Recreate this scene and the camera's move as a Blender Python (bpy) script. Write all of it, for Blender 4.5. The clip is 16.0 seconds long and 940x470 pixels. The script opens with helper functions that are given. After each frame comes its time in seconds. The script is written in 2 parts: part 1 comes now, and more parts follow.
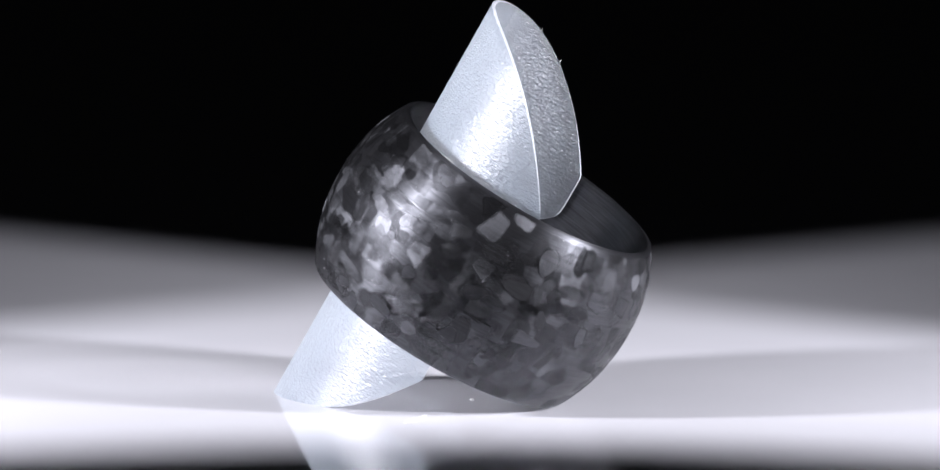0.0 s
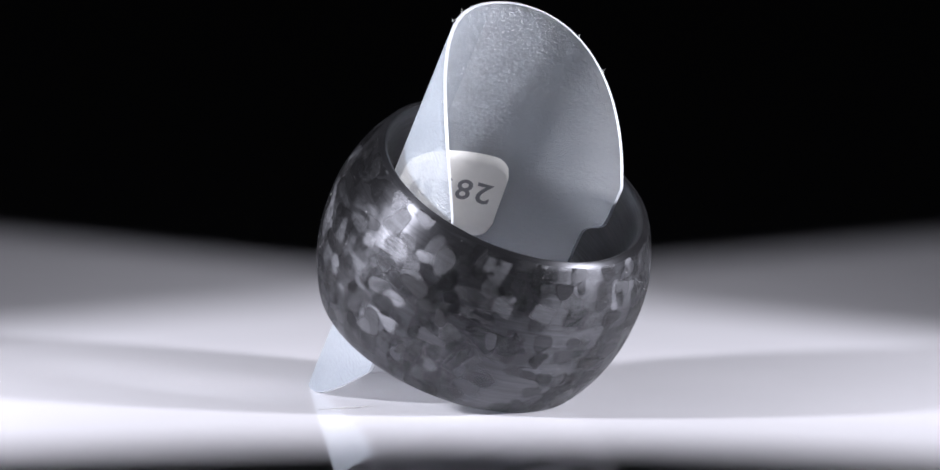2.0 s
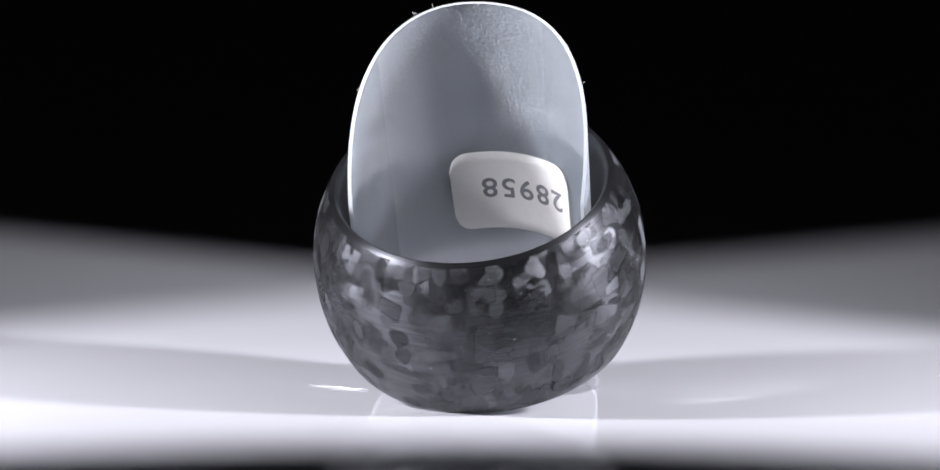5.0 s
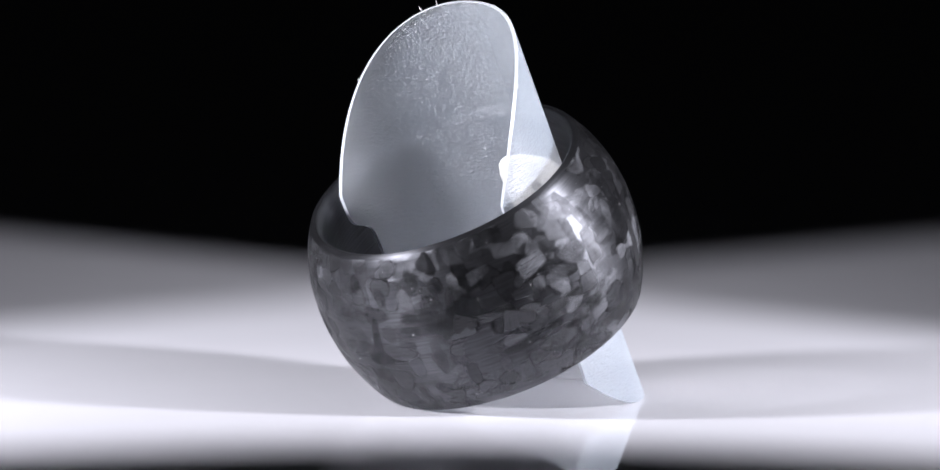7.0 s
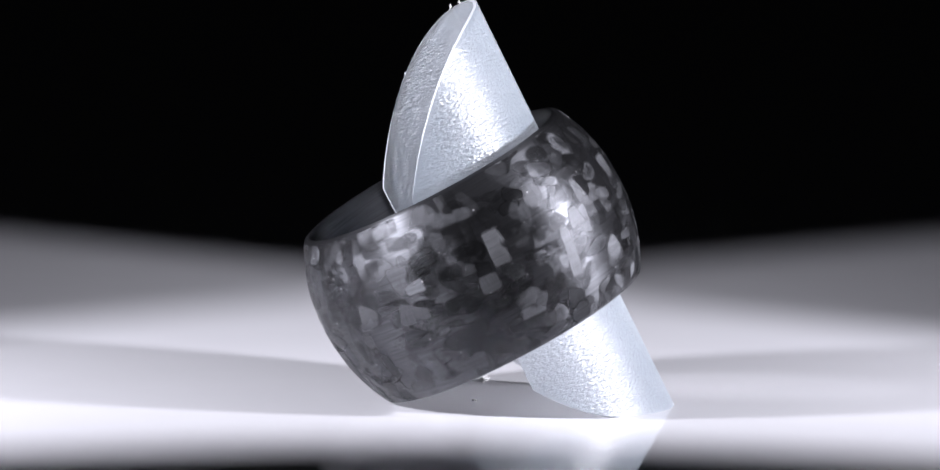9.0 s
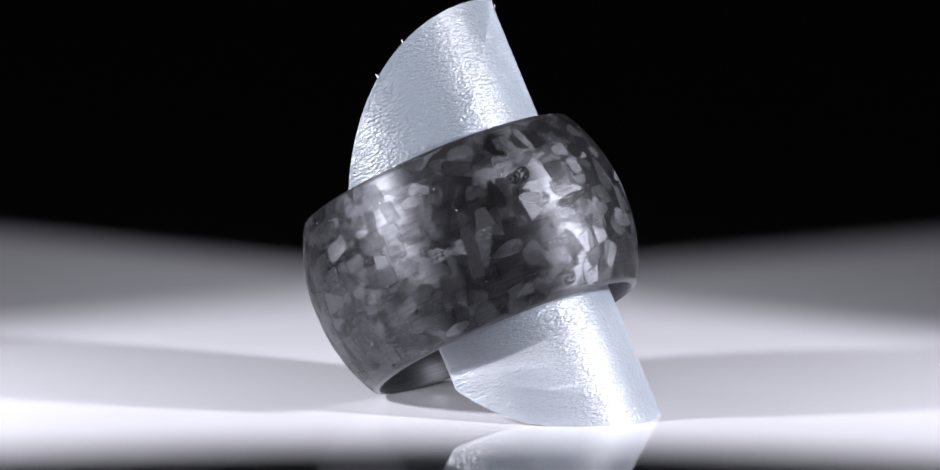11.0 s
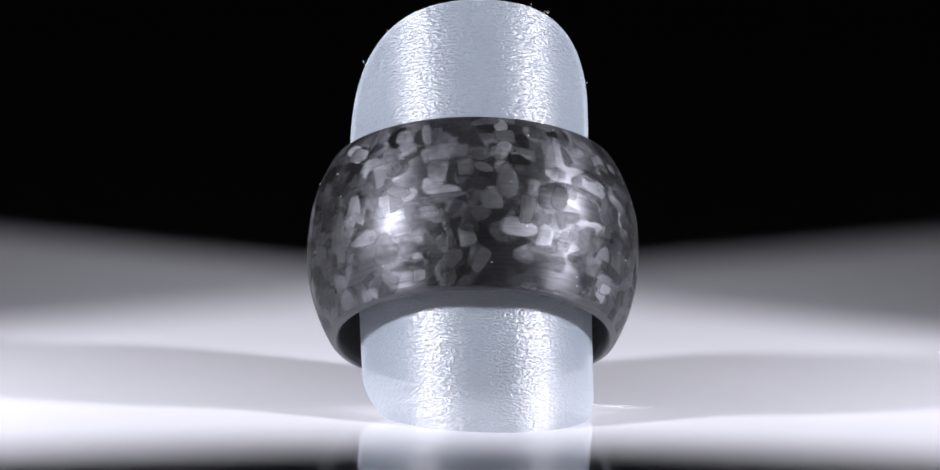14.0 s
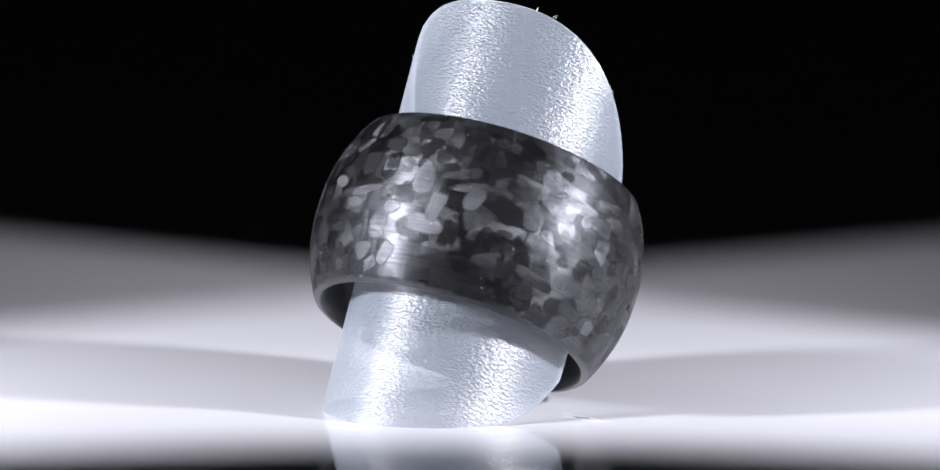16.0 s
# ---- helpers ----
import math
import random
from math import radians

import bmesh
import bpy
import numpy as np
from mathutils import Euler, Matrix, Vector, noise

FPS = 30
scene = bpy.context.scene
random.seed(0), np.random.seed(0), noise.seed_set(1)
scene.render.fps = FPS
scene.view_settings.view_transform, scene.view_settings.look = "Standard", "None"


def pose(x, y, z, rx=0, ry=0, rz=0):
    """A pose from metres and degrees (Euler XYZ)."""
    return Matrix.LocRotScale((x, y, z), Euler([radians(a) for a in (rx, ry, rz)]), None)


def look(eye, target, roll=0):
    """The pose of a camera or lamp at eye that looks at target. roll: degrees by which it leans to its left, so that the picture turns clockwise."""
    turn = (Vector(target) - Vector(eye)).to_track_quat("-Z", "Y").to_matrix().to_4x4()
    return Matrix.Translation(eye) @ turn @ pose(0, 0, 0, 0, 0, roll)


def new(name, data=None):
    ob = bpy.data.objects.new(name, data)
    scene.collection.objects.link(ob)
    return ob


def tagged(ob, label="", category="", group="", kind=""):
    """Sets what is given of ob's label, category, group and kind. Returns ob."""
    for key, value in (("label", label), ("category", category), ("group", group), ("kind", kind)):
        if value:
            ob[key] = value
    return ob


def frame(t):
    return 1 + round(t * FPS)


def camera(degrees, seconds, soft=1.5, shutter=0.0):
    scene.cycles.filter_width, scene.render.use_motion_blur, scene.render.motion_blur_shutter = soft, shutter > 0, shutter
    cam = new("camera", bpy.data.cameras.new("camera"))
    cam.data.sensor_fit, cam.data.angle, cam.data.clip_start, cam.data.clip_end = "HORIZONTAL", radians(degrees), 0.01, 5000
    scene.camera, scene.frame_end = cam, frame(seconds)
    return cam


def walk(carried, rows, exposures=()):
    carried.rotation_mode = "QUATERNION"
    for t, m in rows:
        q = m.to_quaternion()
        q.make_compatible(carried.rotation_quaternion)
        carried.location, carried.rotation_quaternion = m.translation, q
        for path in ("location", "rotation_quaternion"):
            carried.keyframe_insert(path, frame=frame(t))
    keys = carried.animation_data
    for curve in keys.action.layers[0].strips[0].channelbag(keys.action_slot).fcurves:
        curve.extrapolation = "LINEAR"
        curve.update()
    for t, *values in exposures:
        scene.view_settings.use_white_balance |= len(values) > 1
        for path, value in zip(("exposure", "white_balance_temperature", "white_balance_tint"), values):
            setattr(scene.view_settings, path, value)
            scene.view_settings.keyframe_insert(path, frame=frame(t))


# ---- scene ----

MM = 0.001
PATH = [0.0, 16.0]

# ---- camera: a long macro lens on a fixed stand ----
ELEV, DIST = 7.7, 560 * MM
TARGET = Vector((-0.53 * MM, 0.0, 11.17 * MM))
EYE = TARGET + Vector((0, -DIST * math.cos(radians(ELEV)), DIST * math.sin(radians(ELEV))))
cam = camera(6.41, 16.0, soft=1.5)
walk(cam, [(t, look(EYE, TARGET, roll=1.7)) for t in PATH], exposures=[(0.0, 0.0), (16.0, 0.0)])

# ---- world and lamps ----
world = bpy.data.worlds.new("studio_dark")
scene.world = world
world.use_nodes = True
world.node_tree.nodes["Background"].inputs["Color"].default_value = (0.86, 0.88, 1.0, 1)
world.node_tree.nodes["Background"].inputs["Strength"].default_value = 0.003


def spot(name, eye, target, watts, cone, blend, size, tint, narrow, roll):
    """A spot lamp whose beam is narrow times as wide as it is tall, with its shutters turned by roll degrees."""
    data = bpy.data.lights.new(name, "SPOT")
    data.energy, data.spot_size, data.spot_blend = watts, radians(cone), blend
    data.shadow_soft_size, data.color = size, tint
    ob = new(name, data)
    ob.matrix_world = look([v * MM for v in eye], [v * MM for v in target], roll) @ Matrix.Diagonal((narrow, 1, 1, 1))
    return ob


COOL = (0.915, 0.91, 1.0)
# two small spot lamps stand left and right of the table, with shutters that cut their beams to wedges
spot("spot_lamp", (-110, -59, 63), (0, 15.2, 4), 1.86, 88, 0.08, 0.009, COOL, 0.225, -7.3)
spot("spot_lamp", (122, -35, 63), (0, 15.8, 4), 1.84, 88, 0.08, 0.009, COOL, 0.244, 14.3)


# ---- materials ----
def material(name):
    m = bpy.data.materials.new(name)
    m.use_nodes = True
    return m, m.node_tree.nodes, m.node_tree.links, m.node_tree.nodes["Principled BSDF"]


def node(nodes, kind, **values):
    n = nodes.new(kind)
    for k, v in values.items():
        n.inputs[k].default_value = v
    return n


def make_floor_material():
    m, n, l, b = material("white_gloss_acrylic")
    tex = n.new("ShaderNodeTexCoord")
    cloud = node(n, "ShaderNodeTexNoise", Scale=60.0, Detail=4.0)
    ramp = n.new("ShaderNodeValToRGB")
    ramp.color_ramp.elements[0].color = (0.72, 0.715, 0.75, 1)
    ramp.color_ramp.elements[1].color = (0.80, 0.795, 0.83, 1)
    l.new(tex.outputs["Object"], cloud.inputs["Vector"])
    l.new(cloud.outputs["Fac"], ramp.inputs["Fac"])
    l.new(ramp.outputs["Color"], b.inputs["Base Color"])
    b.inputs["Roughness"].default_value = 0.0024
    b.inputs["IOR"].default_value = 1.5
    return m


def make_film_material(name, cloudy):
    """Frosted, embossed polypropylene. The cloudy side scatters light both ways, the other only bends and mirrors it."""
    m, n, l, b = material(name)
    n.remove(b)
    out = n["Material Output"]
    tex = n.new("ShaderNodeUVMap")
    stretch = n.new("ShaderNodeMapping")
    stretch.inputs["Scale"].default_value = (0.5 if cloudy else 0.36, 1.0, 1.0)
    l.new(tex.outputs["UV"], stretch.inputs["Vector"])
    grain = node(n, "ShaderNodeTexNoise", Scale=6.2, Detail=2.5, Roughness=0.6, Distortion=0.35)
    fine = node(n, "ShaderNodeTexNoise", Scale=10.0, Detail=2.0)
    for g in (grain, fine):
        l.new(stretch.outputs["Vector"], g.inputs["Vector"])
    mixed = n.new("ShaderNodeMath")
    mixed.operation = "MULTIPLY_ADD"
    mixed.inputs[1].default_value = 0.3
    l.new(fine.outputs["Fac"], mixed.inputs[0])
    l.new(grain.outputs["Fac"], mixed.inputs[2])
    bump = node(n, "ShaderNodeBump", Strength=1.0, Distance=0.00008 if cloudy else 0.00035)
    l.new(mixed.outputs[0], bump.inputs["Height"])
    soft = node(n, "ShaderNodeBump", Strength=1.0, Distance=0.0003 if cloudy else 0.0014)
    l.new(mixed.outputs[0], soft.inputs["Height"])
    # what lies behind shows through, blurred by the frosting
    straight = n.new("ShaderNodeBsdfTransparent")
    bent = node(n, "ShaderNodeBsdfRefraction", IOR=1.25, Roughness=0.6)
    clear = node(n, "ShaderNodeMixShader", Fac=0.26 if cloudy else 0.0)
    l.new(straight.outputs[0], clear.inputs[1])
    l.new(bent.outputs[0], clear.inputs[2])
    cloud = node(n, "ShaderNodeTexNoise", Scale=0.35, Detail=3.0)
    l.new(tex.outputs["UV"], cloud.inputs["Vector"])
    ramp = n.new("ShaderNodeValToRGB")
    dark, light = ((0.64, 0.78, 0.94), (0.71, 0.83, 0.96)) if cloudy else ((0.76, 0.87, 0.97), (0.84, 0.92, 0.99))
    ramp.color_ramp.elements[0].color = (*dark, 1)
    ramp.color_ramp.elements[1].color = (*light, 1)
    l.new(cloud.outputs["Fac"], ramp.inputs["Fac"])
    # scattered light turns blue, light that comes through stays warm
    diff, tran = n.new("ShaderNodeBsdfDiffuse"), n.new("ShaderNodeBsdfTranslucent")
    l.new(ramp.outputs["Color"], diff.inputs["Color"])
    tran.inputs["Color"].default_value = (0.95, 0.96, 0.96, 1)
    for d in (diff, tran):
        l.new(soft.outputs["Normal"], d.inputs["Normal"])
    both = node(n, "ShaderNodeMixShader", Fac=0.45 if cloudy else 0.3)
    l.new(diff.outputs[0], both.inputs[1])
    l.new(tran.outputs[0], both.inputs[2])
    body = node(n, "ShaderNodeMixShader", Fac=0.66 if cloudy else 0.89)
    l.new(both.outputs[0], body.inputs[1])
    l.new(clear.outputs[0], body.inputs[2])
    gloss = node(n, "ShaderNodeBsdfGlossy", Roughness=0.25 if cloudy else 0.3)
    l.new(bump.outputs["Normal"], gloss.inputs["Normal"])
    facing = node(n, "ShaderNodeLayerWeight", Blend=0.5)
    l.new(soft.outputs["Normal"], facing.inputs["Normal"])
    steep = n.new("ShaderNodeMath")
    steep.operation = "POWER"
    steep.inputs[1].default_value = 4.0
    l.new(facing.outputs["Facing"], steep.inputs[0])
    fres = n.new("ShaderNodeMath")
    fres.operation = "MULTIPLY_ADD"
    fres.inputs[1].default_value, fres.inputs[2].default_value = 0.35, 0.058 if cloudy else 0.08
    l.new(steep.outputs[0], fres.inputs[0])
    top = n.new("ShaderNodeMixShader")
    l.new(fres.outputs[0], top.inputs[0])
    l.new(body.outputs[0], top.inputs[1])
    l.new(gloss.outputs[0], top.inputs[2])
    l.new(top.outputs[0], out.inputs["Surface"])
    return m


def make_edge_material():
    m, n, l, b = material("cut_plastic_edge")
    b.inputs["Base Color"].default_value = (0.62, 0.65, 0.69, 1)
    b.inputs["Roughness"].default_value = 0.35
    b.inputs["Subsurface Weight"].default_value = 0.6
    b.inputs["Subsurface Radius"].default_value = (1, 1, 1)
    b.inputs["Subsurface Scale"].default_value = 0.0006
    return m


def lathe_marks(n, l):
    """Height of fine marks that run round the ring."""
    tex = n.new("ShaderNodeTexCoord")
    squash = n.new("ShaderNodeMapping")
    squash.inputs["Scale"].default_value = (260, 260, 8000)
    marks = node(n, "ShaderNodeTexNoise", Scale=1.0, Detail=4.0, Roughness=0.7)
    l.new(tex.outputs["Object"], squash.inputs["Vector"])
    l.new(squash.outputs["Vector"], marks.inputs["Vector"])
    return marks.outputs["Fac"]


def brushed(n, l, b, rough, aniso):
    """Gloss drawn out along the ring's axis by marks that run round it."""
    b.inputs["Roughness"].default_value = rough
    b.inputs["Anisotropic"].default_value = aniso
    tan = n.new("ShaderNodeTangent")
    tan.direction_type, tan.uv_map = "UV_MAP", "Axial"
    l.new(tan.outputs[0], b.inputs["Tangent"])


def make_resin_material():
    """Black moulded resin with faint short-fibre clouds under its satin surface."""
    m, n, l, b = material("black_resin")
    tex = n.new("ShaderNodeTexCoord")
    cells = node(n, "ShaderNodeTexVoronoi", Scale=420.0)
    warp = node(n, "ShaderNodeTexNoise", Scale=600.0, Detail=3.0)
    add = n.new("ShaderNodeMixRGB")
    add.inputs[0].default_value = 0.0024
    add.blend_type = "ADD"
    l.new(tex.outputs["Object"], warp.inputs["Vector"])
    l.new(tex.outputs["Object"], add.inputs[1])
    l.new(warp.outputs["Color"], add.inputs[2])
    l.new(add.outputs[0], cells.inputs["Vector"])
    ramp = n.new("ShaderNodeValToRGB")
    ramp.color_ramp.elements[0].color = (0.007, 0.007, 0.0076, 1)
    ramp.color_ramp.elements[1].color = (0.012, 0.012, 0.013, 1)
    l.new(cells.outputs["Color"], ramp.inputs["Fac"])
    l.new(ramp.outputs["Color"], b.inputs["Base Color"])
    brushed(n, l, b, 0.42, 0.8)
    b.inputs["IOR"].default_value = 1.9
    marks = lathe_marks(n, l)
    sheen = n.new("ShaderNodeMapRange")
    for k, v in (("From Min", 0.3), ("From Max", 0.7), ("To Min", 0.20), ("To Max", 0.50)):
        sheen.inputs[k].default_value = v
    l.new(marks, sheen.inputs["Value"])
    l.new(sheen.outputs[0], b.inputs["Specular IOR Level"])
    b.inputs["Specular Tint"].default_value = (0.90, 0.92, 1.0, 1)
    bump = node(n, "ShaderNodeBump", Strength=0.5, Distance=0.00003)
    l.new(marks, bump.inputs["Height"])
    l.new(bump.outputs["Normal"], b.inputs["Normal"])
    return m


def make_flake_material(name, single, pale=False):
    """A chip of carbon tow pressed into the resin: fibre streaks along its own length, each chip with its own lie and sheen."""
    m, n, l, b = material(name)
    uv = n.new("ShaderNodeUVMap")
    uv.uv_map = "UVMap"
    pick = n.new("ShaderNodeObjectInfo") if single else n.new("ShaderNodeNewGeometry")
    rnd = pick.outputs["Random"] if single else pick.outputs["Random Per Island"]
    stretch = n.new("ShaderNodeMapping")
    stretch.inputs["Scale"].default_value = (0.5, 13.0, 1.0)
    l.new(uv.outputs["UV"], stretch.inputs["Vector"])
    fibre = node(n, "ShaderNodeTexNoise", Scale=1.6, Detail=3.0, Roughness=0.65)
    l.new(stretch.outputs["Vector"], fibre.inputs["Vector"])
    ramp = n.new("ShaderNodeValToRGB")
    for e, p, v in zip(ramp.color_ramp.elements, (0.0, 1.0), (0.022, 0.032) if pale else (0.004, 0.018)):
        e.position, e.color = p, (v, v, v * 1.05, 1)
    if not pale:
        mid = ramp.color_ramp.elements.new(0.55)
        mid.color = (0.008, 0.008, 0.0086, 1)
    l.new(rnd, ramp.inputs["Fac"])
    shade = n.new("ShaderNodeMapRange")
    shade.inputs["To Min"].default_value, shade.inputs["To Max"].default_value = 0.5, 1.5
    l.new(fibre.outputs["Fac"], shade.inputs["Value"])
    mul = n.new("ShaderNodeMixRGB")
    mul.blend_type = "MULTIPLY"
    mul.inputs[0].default_value = 1.0
    l.new(ramp.outputs["Color"], mul.inputs[1])
    l.new(shade.outputs[0], mul.inputs[2])
    l.new(mul.outputs[0], b.inputs["Base Color"])
    brushed(n, l, b, 0.43, 0.86)
    b.inputs["IOR"].default_value = 2.0
    b.inputs["Specular Tint"].default_value = (0.90, 0.92, 1.0, 1)
    scatter = n.new("ShaderNodeTexWhiteNoise")
    scatter.noise_dimensions = "1D"
    l.new(rnd, scatter.inputs["W"])
    sheen = n.new("ShaderNodeMapRange")
    sheen.inputs["To Min"].default_value, sheen.inputs["To Max"].default_value = 0.18, 0.47
    l.new(scatter.outputs["Value"], sheen.inputs["Value"])
    streak = n.new("ShaderNodeMath")
    streak.operation = "MULTIPLY"
    l.new(sheen.outputs[0], streak.inputs[0])
    l.new(shade.outputs[0], streak.inputs[1])
    marks = lathe_marks(n, l)
    worn = n.new("ShaderNodeMapRange")
    for k, v in (("From Min", 0.3), ("From Max", 0.7), ("To Min", 0.75), ("To Max", 1.3)):
        worn.inputs[k].default_value = v
    l.new(marks, worn.inputs["Value"])
    scored = n.new("ShaderNodeMath")
    scored.operation = "MULTIPLY"
    l.new(streak.outputs[0], scored.inputs[0])
    l.new(worn.outputs[0], scored.inputs[1])
    l.new(scored.outputs[0], b.inputs["Specular IOR Level"])
    turn = n.new("ShaderNodeMapRange")
    turn.inputs["To Min"].default_value, turn.inputs["To Max"].default_value = -0.2, 0.2
    l.new(rnd, turn.inputs["Value"])
    l.new(turn.outputs[0], b.inputs["Anisotropic Rotation"])
    both = n.new("ShaderNodeMath")
    both.operation = "MULTIPLY_ADD"
    both.inputs[1].default_value = 1.1
    l.new(marks, both.inputs[0])
    l.new(fibre.outputs["Fac"], both.inputs[2])
    bump = node(n, "ShaderNodeBump", Strength=0.6, Distance=0.00003)
    l.new(both.outputs[0], bump.inputs["Height"])
    # the tow waves slowly under the surface
    where = n.new("ShaderNodeTexCoord")
    wave = node(n, "ShaderNodeTexNoise", Scale=620.0, Detail=2.0)
    l.new(where.outputs["Object"], wave.inputs["Vector"])
    swell = node(n, "ShaderNodeBump", Strength=0.2, Distance=0.00035)
    l.new(wave.outputs["Fac"], swell.inputs["Height"])
    l.new(swell.outputs["Normal"], bump.inputs["Normal"])
    # each chip lies a little askew under the surface
    lean = n.new("ShaderNodeVectorMath")
    lean.operation = "MULTIPLY_ADD"
    lean.inputs[1].default_value = (2.0, 2.0, 2.0)
    lean.inputs[2].default_value = (-1.0, -1.0, -1.0)
    l.new(scatter.outputs["Color"], lean.inputs[0])
    # few chips lie far askew, most of them almost flush
    rare = n.new("ShaderNodeMath")
    rare.operation = "POWER"
    rare.inputs[1].default_value = 7.0
    l.new(rnd, rare.inputs[0])
    reach = n.new("ShaderNodeMapRange")
    reach.inputs["To Min"].default_value, reach.inputs["To Max"].default_value = 0.03, 0.08
    l.new(rare.outputs[0], reach.inputs["Value"])
    askew = n.new("ShaderNodeVectorMath")
    askew.operation = "SCALE"
    l.new(lean.outputs[0], askew.inputs[0])
    l.new(reach.outputs[0], askew.inputs["Scale"])
    tilt = n.new("ShaderNodeVectorMath")
    tilt.operation = "ADD"
    l.new(bump.outputs["Normal"], tilt.inputs[0])
    l.new(askew.outputs[0], tilt.inputs[1])
    unit = n.new("ShaderNodeVectorMath")
    unit.operation = "NORMALIZE"
    l.new(tilt.outputs[0], unit.inputs[0])
    l.new(unit.outputs[0], b.inputs["Normal"])
    # resin covers the chip, more at its frayed rim, and some chips lie deep
    rim = n.new("ShaderNodeUVMap")
    rim.uv_map = "Edge"
    apart = n.new("ShaderNodeSeparateXYZ")
    l.new(rim.outputs["UV"], apart.inputs[0])
    fray = n.new("ShaderNodeMath")
    fray.operation = "MULTIPLY_ADD"
    fray.inputs[1].default_value = 0.45
    l.new(fibre.outputs["Fac"], fray.inputs[0])
    l.new(apart.outputs["X"], fray.inputs[2])
    cover = n.new("ShaderNodeMapRange")
    cover.interpolation_type = "SMOOTHSTEP"
    for k, v in (("From Min", 0.98), ("From Max", 1.20), ("To Min", 1.0), ("To Max", 0.0)):
        cover.inputs[k].default_value = v
    l.new(fray.outputs[0], cover.inputs["Value"])
    split = n.new("ShaderNodeSeparateColor")
    l.new(scatter.outputs["Color"], split.inputs[0])
    deep = n.new("ShaderNodeMapRange")
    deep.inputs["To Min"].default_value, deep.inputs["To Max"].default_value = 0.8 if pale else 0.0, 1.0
    l.new(split.outputs["Blue"], deep.inputs["Value"])
    alpha = n.new("ShaderNodeMath")
    alpha.operation = "MULTIPLY"
    l.new(cover.outputs[0], alpha.inputs[0])
    l.new(deep.outputs[0], alpha.inputs[1])
    l.new(alpha.outputs[0], b.inputs["Alpha"])
    return m


def make_plain(name, colour, rough):
    m, n, l, b = material(name)
    tex = n.new("ShaderNodeTexCoord")
    noise_tex = node(n, "ShaderNodeTexNoise", Scale=900.0, Detail=4.0)
    l.new(tex.outputs["Object"], noise_tex.inputs["Vector"])
    ramp = n.new("ShaderNodeValToRGB")
    ramp.color_ramp.elements[0].color = (*[c * 0.88 for c in colour], 1)
    ramp.color_ramp.elements[1].color = (*[min(1, c * 1.08) for c in colour], 1)
    l.new(noise_tex.outputs["Fac"], ramp.inputs["Fac"])
    l.new(ramp.outputs["Color"], b.inputs["Base Color"])
    b.inputs["Roughness"].default_value = rough
    return m


def make_paper_material():
    """Thin off-white paper that light shines through."""
    m, n, l, b = material("label_paper")
    tex = n.new("ShaderNodeTexCoord")
    pulp = node(n, "ShaderNodeTexNoise", Scale=1500.0, Detail=4.0)
    l.new(tex.outputs["Object"], pulp.inputs["Vector"])
    ramp = n.new("ShaderNodeValToRGB")
    ramp.color_ramp.elements[0].color = (0.82, 0.81, 0.78, 1)
    ramp.color_ramp.elements[1].color = (0.92, 0.91, 0.88, 1)
    l.new(pulp.outputs["Fac"], ramp.inputs["Fac"])
    l.new(ramp.outputs["Color"], b.inputs["Base Color"])
    b.inputs["Roughness"].default_value = 0.7
    tran = n.new("ShaderNodeBsdfTranslucent")
    l.new(ramp.outputs["Color"], tran.inputs["Color"])
    mix = node(n, "ShaderNodeMixShader", Fac=0.35)
    l.new(b.outputs[0], mix.inputs[1])
    l.new(tran.outputs[0], mix.inputs[2])
    l.new(mix.outputs[0], n["Material Output"].inputs["Surface"])
    return m


FLOOR = make_floor_material()
FILM = make_film_material("frosted_film", True)
FILM_INNER = make_film_material("frosted_film_hollow", False)
EDGE = make_edge_material()
RESIN = make_resin_material()
FLAKE = make_flake_material("carbon_flake", True)
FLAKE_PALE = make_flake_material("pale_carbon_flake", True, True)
FLAKES = make_flake_material("carbon_flake_layer", False)
PAPER = make_paper_material()
INK = make_plain("grey_ink", (0.17, 0.17, 0.18), 0.6)
CLOTH = make_plain("black_cloth", (0.004, 0.004, 0.0045), 0.95)
CLOTH.node_tree.nodes["Principled BSDF"].inputs["Specular IOR Level"].default_value = 0.08
LINT = make_plain("white_lint", (0.8, 0.8, 0.8), 0.6)


# ---- mesh helpers ----
def mesh_from(name, verts, faces, mat, smooth=True, uv=None, axial=None, edge=None):
    me = bpy.data.meshes.new(name)
    me.from_pydata(verts, [], faces)
    me.materials.append(mat)
    if smooth:
        me.polygons.foreach_set("use_smooth", [True] * len(me.polygons))
    if uv:
        layer = me.uv_layers.new(name="UVMap")
        layer.data.foreach_set("uv", [c for loop in me.loops for c in uv[loop.vertex_index]])
    if axial:
        layer = me.uv_layers.new(name="Axial")
        layer.data.foreach_set("uv", [c for loop in me.loops for c in axial[loop.vertex_index]])
    if edge:
        layer = me.uv_layers.new(name="Edge")
        layer.data.foreach_set("uv", [c for loop in me.loops for c in (edge[loop.vertex_index], 0.0)])
    me.update()
    return me


def part(name, me, parent, label=""):
    ob = new(name, me)
    ob.parent = parent
    if label:
        ob["label"] = label
    return ob


# ---- setting ----
def build_floor():
    s = 1.5
    me = mesh_from("floor", [(-s, -s, 0), (s, -s, 0), (s, s, 0), (-s, s, 0)], [(0, 1, 2, 3)], FLOOR)
    tagged(new("floor", me), "glossy white acrylic table top with mirror-like sheen", "floor", kind="structure")


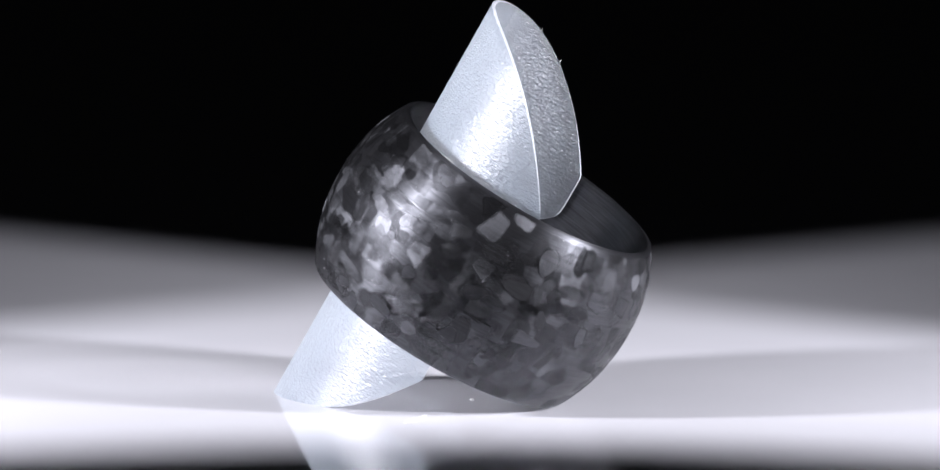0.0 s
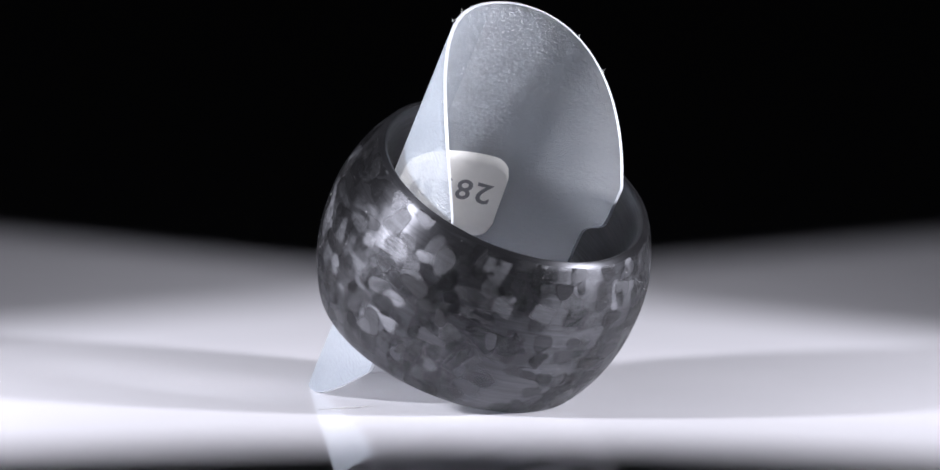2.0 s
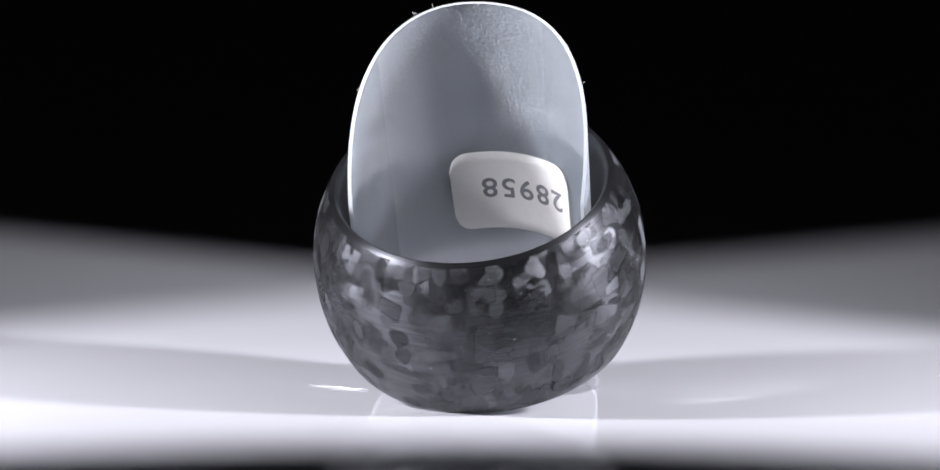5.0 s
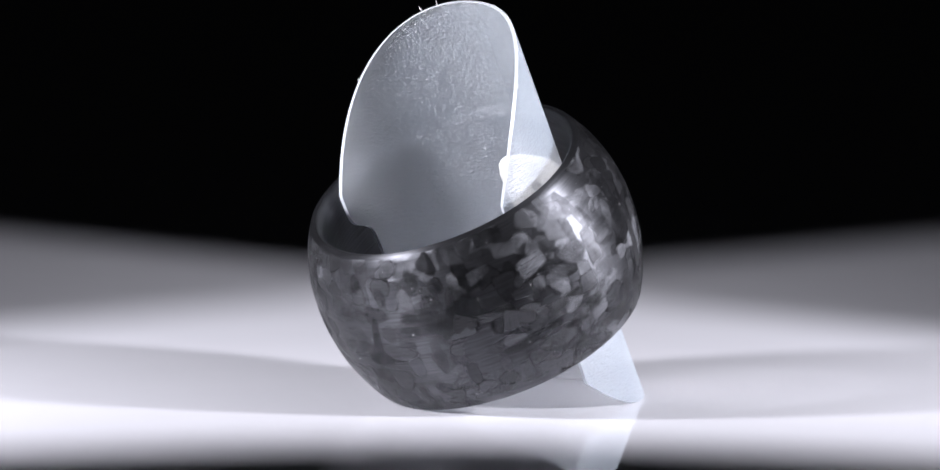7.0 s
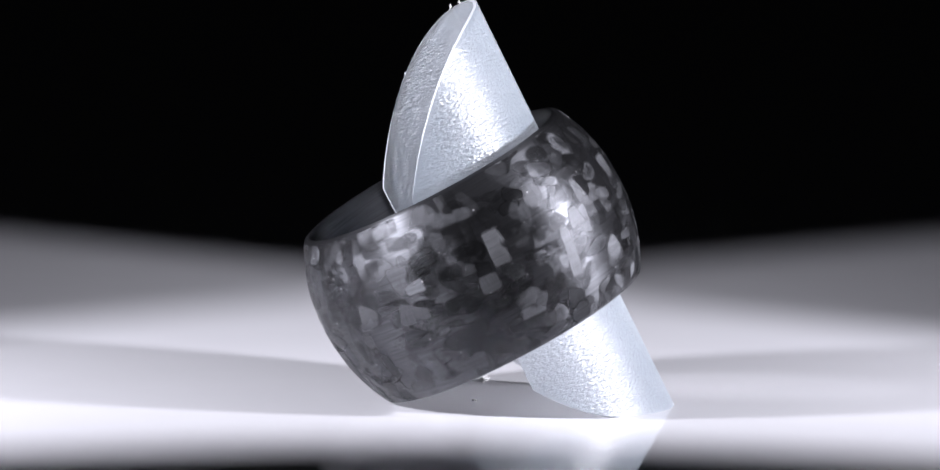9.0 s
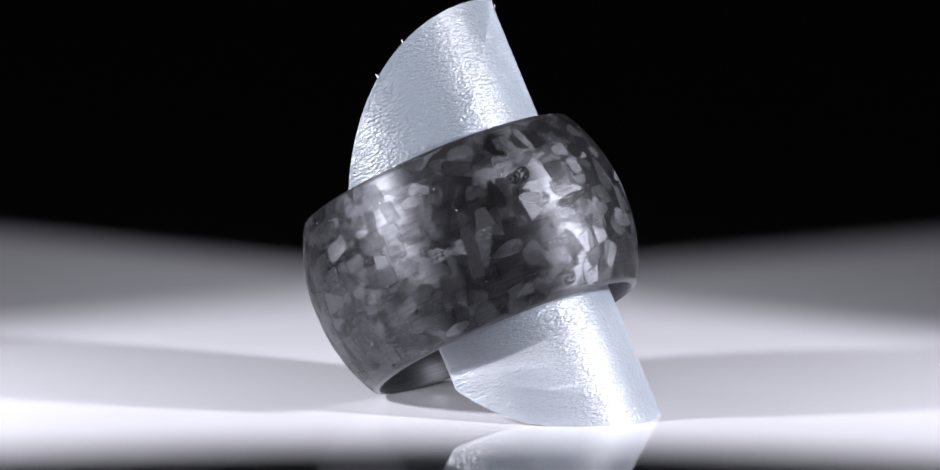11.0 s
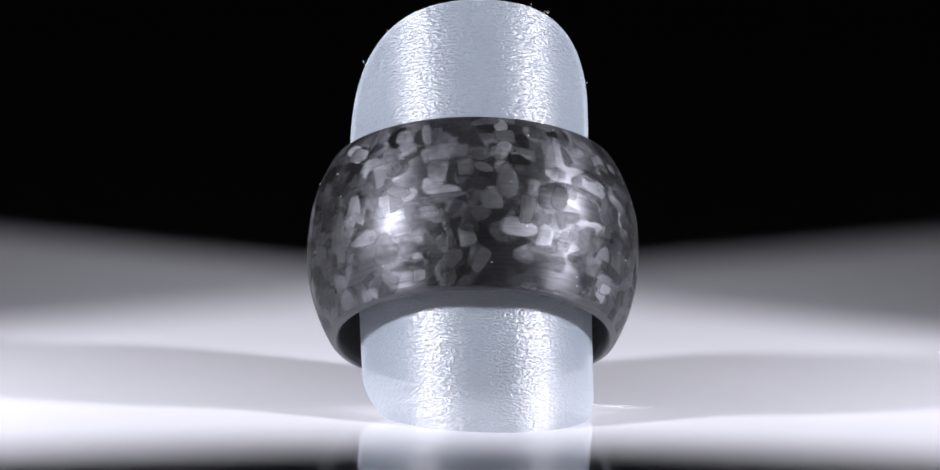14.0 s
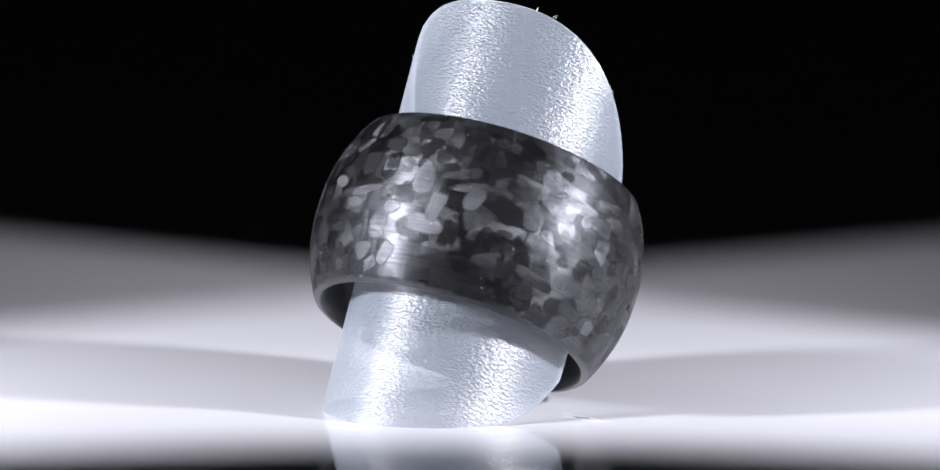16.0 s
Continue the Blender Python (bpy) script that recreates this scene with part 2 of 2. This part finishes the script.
def build_backdrop():
    """A hanging black cloth, far behind the table's lit part."""
    verts, faces, n = [], [], 60
    for y in (0.0, 0.004):
        for i in range(n + 1):
            x = -1.4 + 2.8 * i / n
            fold = 0.012 * math.sin(x * 31) + 0.006 * math.sin(x * 73 + 1)
            verts += [(x, 1.3 + fold + y, 0.0), (x, 1.3 + fold + y, 1.4)]
    k = 2 * (n + 1)
    for i in range(n):
        q = (2 * i, 2 * i + 2, 2 * i + 3, 2 * i + 1)
        faces += [q, tuple(v + k for v in reversed(q))]
    tagged(new("backdrop", mesh_from("backdrop", verts, faces, CLOTH)), "black cloth backdrop hanging behind the table", "backdrop", kind="structure")


build_floor()
build_backdrop()

# ---- the ring ----
RING_TILT, RING_HALF, RING_TOP, RIM_R, BELLY_R, BORE_R = 29.2, 6.15, 5.85, 9.5, 11.05, 8.75
RING_POSE = pose(0.27 * MM, -0.42 * MM, (RING_HALF * math.cos(radians(RING_TILT)) + RIM_R * math.sin(radians(RING_TILT))) * MM, RING_TILT)


def barrel_radius(w):
    """Outer radius of the ring, w millimetres along its axis from the middle."""
    k = w / RING_TOP if w > 0 else -w / RING_HALF
    return RIM_R + (BELLY_R - RIM_R) * (1 - k ** 2.2)


def build_ring(parent):
    prof = []
    n = 40
    for i in range(n + 1):
        w = -RING_HALF + (RING_HALF + RING_TOP) * i / n
        prof.append((barrel_radius(w), w))
    # rounded rim into the bore
    for a in range(1, 6):
        c = math.pi / 2 * a / 6
        prof.append((RIM_R - 0.15 - 0.3 * math.sin(c) , RING_TOP + 0.12 * math.sin(math.pi * a / 6)))
    bore = [(BORE_R + 0.25 * (abs(w) / RING_HALF) ** 6, w) for w in [RING_TOP - (RING_HALF + RING_TOP) * i / 16 for i in range(17)]]
    prof += bore
    for a in range(1, 6):
        c = math.pi / 2 * (6 - a) / 6
        prof.append((RIM_R - 0.15 - 0.3 * math.sin(c), -RING_HALF - 0.12 * math.sin(math.pi * a / 6)))
    seg, m = 288, len(prof)
    verts = [(r * math.cos(2 * math.pi * s / seg) * MM, r * math.sin(2 * math.pi * s / seg) * MM, w * MM) for s in range(seg) for r, w in prof]
    faces = [(s * m + i, ((s + 1) % seg) * m + i, ((s + 1) % seg) * m + (i + 1) % m, s * m + (i + 1) % m) for s in range(seg) for i in range(m)]
    part("band", mesh_from("band", verts, faces, RESIN, axial=[(w, 10.4 * 2 * math.pi * s / seg) for s in range(seg) for r, w in prof]), parent)


def flake_shape(rng):
    """Outline and run of one chip, in millimetres round (s) and along (w) the band."""
    big = rng.random()
    a = rng.uniform(0.5, 1.2) if big < 0.8 else rng.uniform(1.1, 1.7)
    b = rng.uniform(0.34, 0.85)
    power = rng.choice((1.9, 2.6, 3.6, 5.0, 8.0))
    point = rng.uniform(-0.45, 0.45)
    turn = rng.choice((0, 0, 0, 90)) + rng.gauss(0, 13) if rng.random() < 0.8 else rng.uniform(-90, 90)
    return a, b, power, point, radians(turn), radians(rng.choice((0, 0, 0, 90)) + rng.gauss(0, 12))


RIMS = (0.25, 0.5, 0.7, 0.86, 1.0)


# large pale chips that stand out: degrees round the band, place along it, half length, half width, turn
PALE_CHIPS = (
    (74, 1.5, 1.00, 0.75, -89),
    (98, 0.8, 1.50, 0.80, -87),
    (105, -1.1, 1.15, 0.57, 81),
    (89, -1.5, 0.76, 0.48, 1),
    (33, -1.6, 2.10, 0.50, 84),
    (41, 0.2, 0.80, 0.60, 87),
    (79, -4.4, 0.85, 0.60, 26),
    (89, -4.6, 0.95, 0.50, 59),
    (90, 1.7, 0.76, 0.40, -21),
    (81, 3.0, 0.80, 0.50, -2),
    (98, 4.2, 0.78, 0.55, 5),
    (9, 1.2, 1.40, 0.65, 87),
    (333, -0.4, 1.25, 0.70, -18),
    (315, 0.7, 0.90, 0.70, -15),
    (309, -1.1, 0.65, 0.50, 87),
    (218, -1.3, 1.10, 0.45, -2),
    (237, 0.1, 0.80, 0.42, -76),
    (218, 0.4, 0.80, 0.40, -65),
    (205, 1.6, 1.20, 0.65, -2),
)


def flake_mesh_data(rng, layer, chip=None):
    a, b, power, point, turn, fibre = flake_shape(rng)
    s0, w0 = rng.uniform(0, 2 * math.pi), rng.uniform(-RING_HALF, RING_TOP)
    if chip:
        s0, w0, a, b, turn = radians(chip[0]), chip[1], chip[2], chip[3], radians(chip[4])
    pts = [(0.0, 0.0)]
    count = 22
    for ring_k in RIMS:
        for i in range(count):
            c = 2 * math.pi * i / count
            x = math.copysign(abs(math.cos(c)) ** (2 / power), math.cos(c))
            y = math.copysign(abs(math.sin(c)) ** (2 / power), math.sin(c))
            y *= 1 + point * x
            wob = 1 + (0.10 * noise.noise((math.cos(c) * 1.3 + layer, math.sin(c) * 1.3, 7.1)) if ring_k == 1.0 else 0)
            pts.append((a * x * ring_k * wob, b * y * ring_k * wob))
    verts, uv, axial = [], [], []
    edge = [0.0] + [q for q in RIMS for _ in range(count)]
    off = rng.uniform(0, 50)
    for x, y in pts:
        px, py = x * math.cos(turn) - y * math.sin(turn), x * math.sin(turn) + y * math.cos(turn)
        w = min(max(w0 + py, -RING_HALF + 0.04), RING_TOP - 0.04)
        r = barrel_radius(w) + 0.004 + 0.00003 * layer
        ang = s0 + px / 10.4
        verts.append((r * math.cos(ang) * MM, r * math.sin(ang) * MM, w * MM))
        axial.append((w, px))
        cf, sf = math.cos(turn + fibre), math.sin(turn + fibre)
        uv.append((off + px * cf + py * sf, off - px * sf + py * cf))
    faces = [(0, 1 + i, 1 + (i + 1) % count) for i in range(count)]
    for k in range(4):
        p, q = 1 + k * count, 1 + (k + 1) * count
        faces += [(p + i, q + i, q + (i + 1) % count, p + (i + 1) % count) for i in range(count)]
    return verts, faces, uv, axial, edge


def build_flakes(parent):
    rng = random.Random(11)
    verts, faces, uv, axial, edge = [], [], [], [], []
    for layer in range(700):
        v, f, t, x, e = flake_mesh_data(rng, layer)
        k = len(verts)
        verts += v
        faces += [tuple(i + k for i in q) for q in f]
        uv += t
        axial += x
        edge += e
    under = part("carbon_flake_layer", mesh_from("carbon_flake_layer", verts, faces, FLAKES, uv=uv, axial=axial, edge=edge), parent, "layer of pressed dark carbon flakes")
    under["kind"] = "stuff"
    for layer in range(700, 975):
        v, f, t, x, e = flake_mesh_data(rng, layer)
        part("carbon_flake", mesh_from("carbon_flake", v, f, FLAKE, uv=t, axial=x, edge=e), parent)
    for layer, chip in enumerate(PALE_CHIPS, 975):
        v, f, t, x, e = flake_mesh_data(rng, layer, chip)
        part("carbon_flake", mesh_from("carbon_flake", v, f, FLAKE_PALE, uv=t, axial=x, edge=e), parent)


def build_dust(parent):
    """Specks of pale dust that cling to the band."""
    rng = random.Random(23)
    verts, faces = [], []
    for _ in range(70):
        a, w = rng.uniform(0, 2 * math.pi), rng.uniform(-RING_HALF + 0.2, RING_TOP - 0.2)
        r, size = barrel_radius(w) + 0.035, rng.uniform(0.018, 0.042)
        c = Vector((r * math.cos(a), r * math.sin(a), w))
        k = len(verts)
        for d in ((1, 0, 0), (-1, 0, 0), (0, 1, 0), (0, -1, 0), (0, 0, 1), (0, 0, -1)):
            verts.append((c + Vector(d) * size * rng.uniform(0.5, 1.6)) * MM)
        for p in (0, 1):
            for q in (2, 3):
                for t in (4, 5):
                    faces.append((k + p, k + q, k + t))
    part("dust", mesh_from("dust", verts, faces, LINT, smooth=False), parent, "pale dust specks")["kind"] = "stuff"


def build_crumb():
    """A crumb of white paper on the table, under the ring."""
    bm = bmesh.new()
    bmesh.ops.create_icosphere(bm, subdivisions=2, radius=1.0)
    for v in bm.verts:
        v.co *= 1 + 0.35 * noise.noise(v.co * 1.7)
        v.co = Vector((v.co.x * 0.26, v.co.y * 0.16, (v.co.z + 0.8) * 0.07)) * MM
    me = bpy.data.meshes.new("paper_crumb")
    bm.to_mesh(me)
    bm.free()
    me.materials.append(LINT)
    return tagged(new("paper_crumb", me), "tiny white paper crumb lying on the table", "crumb")


def build_fibre():
    """A thin white textile fibre lying flat on the table, frayed at its outer end."""
    bm = bmesh.new()
    for strand, (spread, reach) in enumerate(((0.0, 1.0), (0.10, 0.8), (-0.12, 0.62))):
        rings, count = [], 26
        for i in range(count):
            q = i / (count - 1)
            c = Vector((-7.6 - 4.3 * q * reach, 1.1 + 0.5 * q + 0.10 * math.sin(q * 9 + strand) + spread * q * 2, 0.05 + 0.03 * math.sin(q * 14)))
            r = 0.034 * (1 - 0.8 * abs(2 * q - 0.9) / 1.1)
            rings.append([bm.verts.new((c + Vector((0, math.cos(math.pi * k / 3), math.sin(math.pi * k / 3))) * r) * MM) for k in range(6)])
        for p, q in zip(rings, rings[1:]):
            for k in range(6):
                bm.faces.new((p[k], p[(k + 1) % 6], q[(k + 1) % 6], q[k]))
        bm.faces.new(rings[0])
        bm.faces.new(rings[-1])
    bmesh.ops.recalc_face_normals(bm, faces=bm.faces)
    me = bpy.data.meshes.new("lint_strand")
    bm.to_mesh(me)
    bm.free()
    me.materials.append(LINT)
    return tagged(new("lint_strand", me), "thin frayed white fibre lying on the glossy table", "lint")


# ---- the film strip ----
FILM_R, DEPTH, FLARE, FILM_TILT, FILM_LEN, FOOT = 7.88, 9.01, 0.017, 27.72, 30.39, 13.52
FILM_T = 0.25
FILM_HALF, HALF_SKEW = radians(99.0), radians(-1.8)


def film_low(a):
    """The foot's cut: flat on the table round the spine, then rising to the edges."""
    return math.tan(radians(FILM_TILT)) * DEPTH * (1 - math.cos(a)) + 6.9 * max(0.0, abs(a) - radians(54.4)) ** 2


def film_high(a):
    return FILM_LEN - 10.1 * (abs(a) / radians(102)) ** 2.81


def film_point(a, u, inset=0.0):
    """A point of the rolled strip: a round the roll from its spine, u up from the foot of the spine."""
    return Vector(((FILM_R + FLARE * (u - 15) - inset) * math.sin(a), (DEPTH - inset) * math.cos(a), u))


def half_angle(u, side):
    """How far the strip's edge on that side reaches round the roll at height u; it narrows where it enters the ring."""
    full = FILM_HALF + side * HALF_SKEW
    lo, hi = 0.0, full
    for _ in range(40):
        mid = (lo + hi) / 2
        if film_low(mid) < u < film_high(mid):
            lo = mid
        else:
            hi = mid
    waist = full - radians(10.8) / (1 + math.exp((u - 17.8) / 0.28))
    return min(lo, waist)


def build_film(parent):
    rows, cols = 200, 48
    outer, inner, uv = [], [], []
    for i in range(rows + 1):
        u = FILM_LEN * (0.5 - 0.5 * math.cos(math.pi * i / rows))
        u = min(max(u, 0.0005), FILM_LEN - 0.0005)
        left, right = half_angle(u, -1), half_angle(u, 1)
        for j in range(cols + 1):
            k = 2 * j / cols - 1
            a = k * (right if k > 0 else left)
            outer.append(film_point(a, u) * MM)
            inner.append(film_point(a, u, FILM_T) * MM)
            uv.append((FILM_R * a, u))
    k = cols + 1
    grid = [(i * k + j, i * k + j + 1, (i + 1) * k + j + 1, (i + 1) * k + j) for i in range(rows) for j in range(cols)]
    n = len(outer)
    faces = [tuple(reversed(f)) for f in grid] + [tuple(n + v for v in f) for f in grid]
    me = mesh_from("film", outer + inner, faces, FILM, uv=uv + [(x + 40, y) for x, y in uv])
    me.materials.append(FILM_INNER)
    me.polygons.foreach_set("material_index", [0] * len(grid) + [1] * len(grid))
    part("film", me, parent)
    loop = [j for j in range(k)] + [i * k + cols for i in range(1, rows + 1)] + [rows * k + j for j in range(cols - 1, -1, -1)] + [i * k for i in range(rows - 1, 0, -1)]
    rim, m = [outer[p] for p in loop] + [inner[p] for p in loop], len(loop)
    part("cut_edge", mesh_from("cut_edge", rim, [((i + 1) % m, i, m + i, m + (i + 1) % m) for i in range(m)], EDGE), parent, "bright white cut edge")


# ---- the paper label stuck inside the strip ----
LABEL_S, LABEL_U, LABEL_TURN = 1.55, 15.5, radians(3.0)


def on_label(x, y, lift):
    """From the label's own plane (x right, y up, millimetres) on to the hollow side of the strip."""
    s = LABEL_S + x * math.cos(LABEL_TURN) - y * math.sin(LABEL_TURN)
    u = LABEL_U + x * math.sin(LABEL_TURN) + y * math.cos(LABEL_TURN)
    return film_point(s / 8.0, u, FILM_T + lift) * MM


def build_label(parent):
    hw, hh, rad = 4.75, 3.1, 1.3
    xs = [-hw + 2 * hw * i / 40 for i in range(41)]
    verts, faces = [], []
    for lift in (0.06, 0.004):
        for x in xs:
            dx = max(0, abs(x) - (hw - rad))
            top = hh - rad + math.sqrt(max(0, rad * rad - dx * dx))
            for k in range(9):
                verts.append(on_label(x, top * (k / 4 - 1), lift))
    n = len(xs) * 9
    for i in range(40):
        for k in range(8):
            q = (i * 9 + k, (i + 1) * 9 + k, (i + 1) * 9 + k + 1, i * 9 + k + 1)
            faces += [q, tuple(v + n for v in reversed(q))]
        for k, flip in ((0, False), (8, True)):
            q = (i * 9 + k, i * 9 + k + n, (i + 1) * 9 + k + n, (i + 1) * 9 + k)
            faces.append(tuple(reversed(q)) if flip else q)
    label = part("label", mesh_from("label", verts, faces, PAPER), parent, "off-white paper label with rounded corners")
    font = bpy.data.curves.new("digit", "FONT")
    font.size, font.align_x, font.align_y, font.resolution_u, font.offset = 2.15, "CENTER", "CENTER", 6, 0.03
    for i, figure in enumerate("28958"):
        font.body = figure
        probe = new("digit", font)
        me = bpy.data.meshes.new_from_object(probe.evaluated_get(bpy.context.evaluated_depsgraph_get()))
        bpy.data.objects.remove(probe)
        for v in me.vertices:
            v.co = on_label(0.72 - (v.co.x + (i - 2) * 1.25) * 1.10, 0.28 - v.co.y, 0.075)
        me.materials.clear()
        me.materials.append(INK)
        part("digit", me, label, "grey printed digit, upside down")


def build_lint(parent):
    """Stray fibres and crumbs on the strip's cut edge."""
    rng = random.Random(5)
    for a, reach in ((-32, 0.9), (-24, 0.5), (-70, 0.35), (48, 0.35), (64, 0.3)):
        d = radians(a)
        p = film_point(d, film_high(d), 0.1)
        way = Vector((math.sin(d) * 0.9 + rng.uniform(-0.2, 0.2), rng.uniform(-0.3, 0.3), 0.25))
        verts, faces, pts = [], [], 8
        for i in range(pts):
            q = i / (pts - 1)
            c = p + way * reach * q + Vector((0, 0, 0.14 * math.sin(q * 7 + a)))
            for k in range(4):
                g = math.pi / 2 * k
                verts.append((c + Vector((0, math.cos(g), math.sin(g))) * 0.022) * MM)
        for i in range(pts - 1):
            for k in range(4):
                faces.append((i * 4 + k, i * 4 + (k + 1) % 4, i * 4 + 4 + (k + 1) % 4, i * 4 + 4 + k))
        part("lint_fibre", mesh_from("lint_fibre", verts, faces, LINT), parent)


# ---- things that turn together on the table ----
ring = tagged(new("ring"), "wide black forged carbon ring leaning on a plastic strip", "ring")
build_ring(ring)
build_flakes(ring)
build_dust(ring)
crumb = build_crumb()
fibre = build_fibre()
strip = tagged(new("display_strip"), "frosted translucent plastic strip rolled through the ring", "display stand")
build_film(strip)
build_label(strip)
build_lint(strip)
STRIP_POSE = pose(0.135 * MM, 0, 0, 0, -0.14, 3.97) @ Matrix.Translation((0, FOOT * MM, 0)) @ pose(0, 0, 0, FILM_TILT) @ Matrix.Translation((0, -DEPTH * MM, 0))


def turned(t):
    return pose(0, 0, 0, 0, 0, -18.0 * (t - 4.2))


def motions():
    times = [i * 0.5 for i in range(33)]
    walk(ring, [(t, turned(t) @ RING_POSE) for t in times])
    walk(crumb, [(t, turned(t) @ pose(0.12 * MM, 0.1 * MM, 0, 0, 0, 20)) for t in times])
    walk(fibre, [(t, turned(t)) for t in times])
    walk(strip, [(t, turned(t) @ STRIP_POSE) for t in times])


motions()
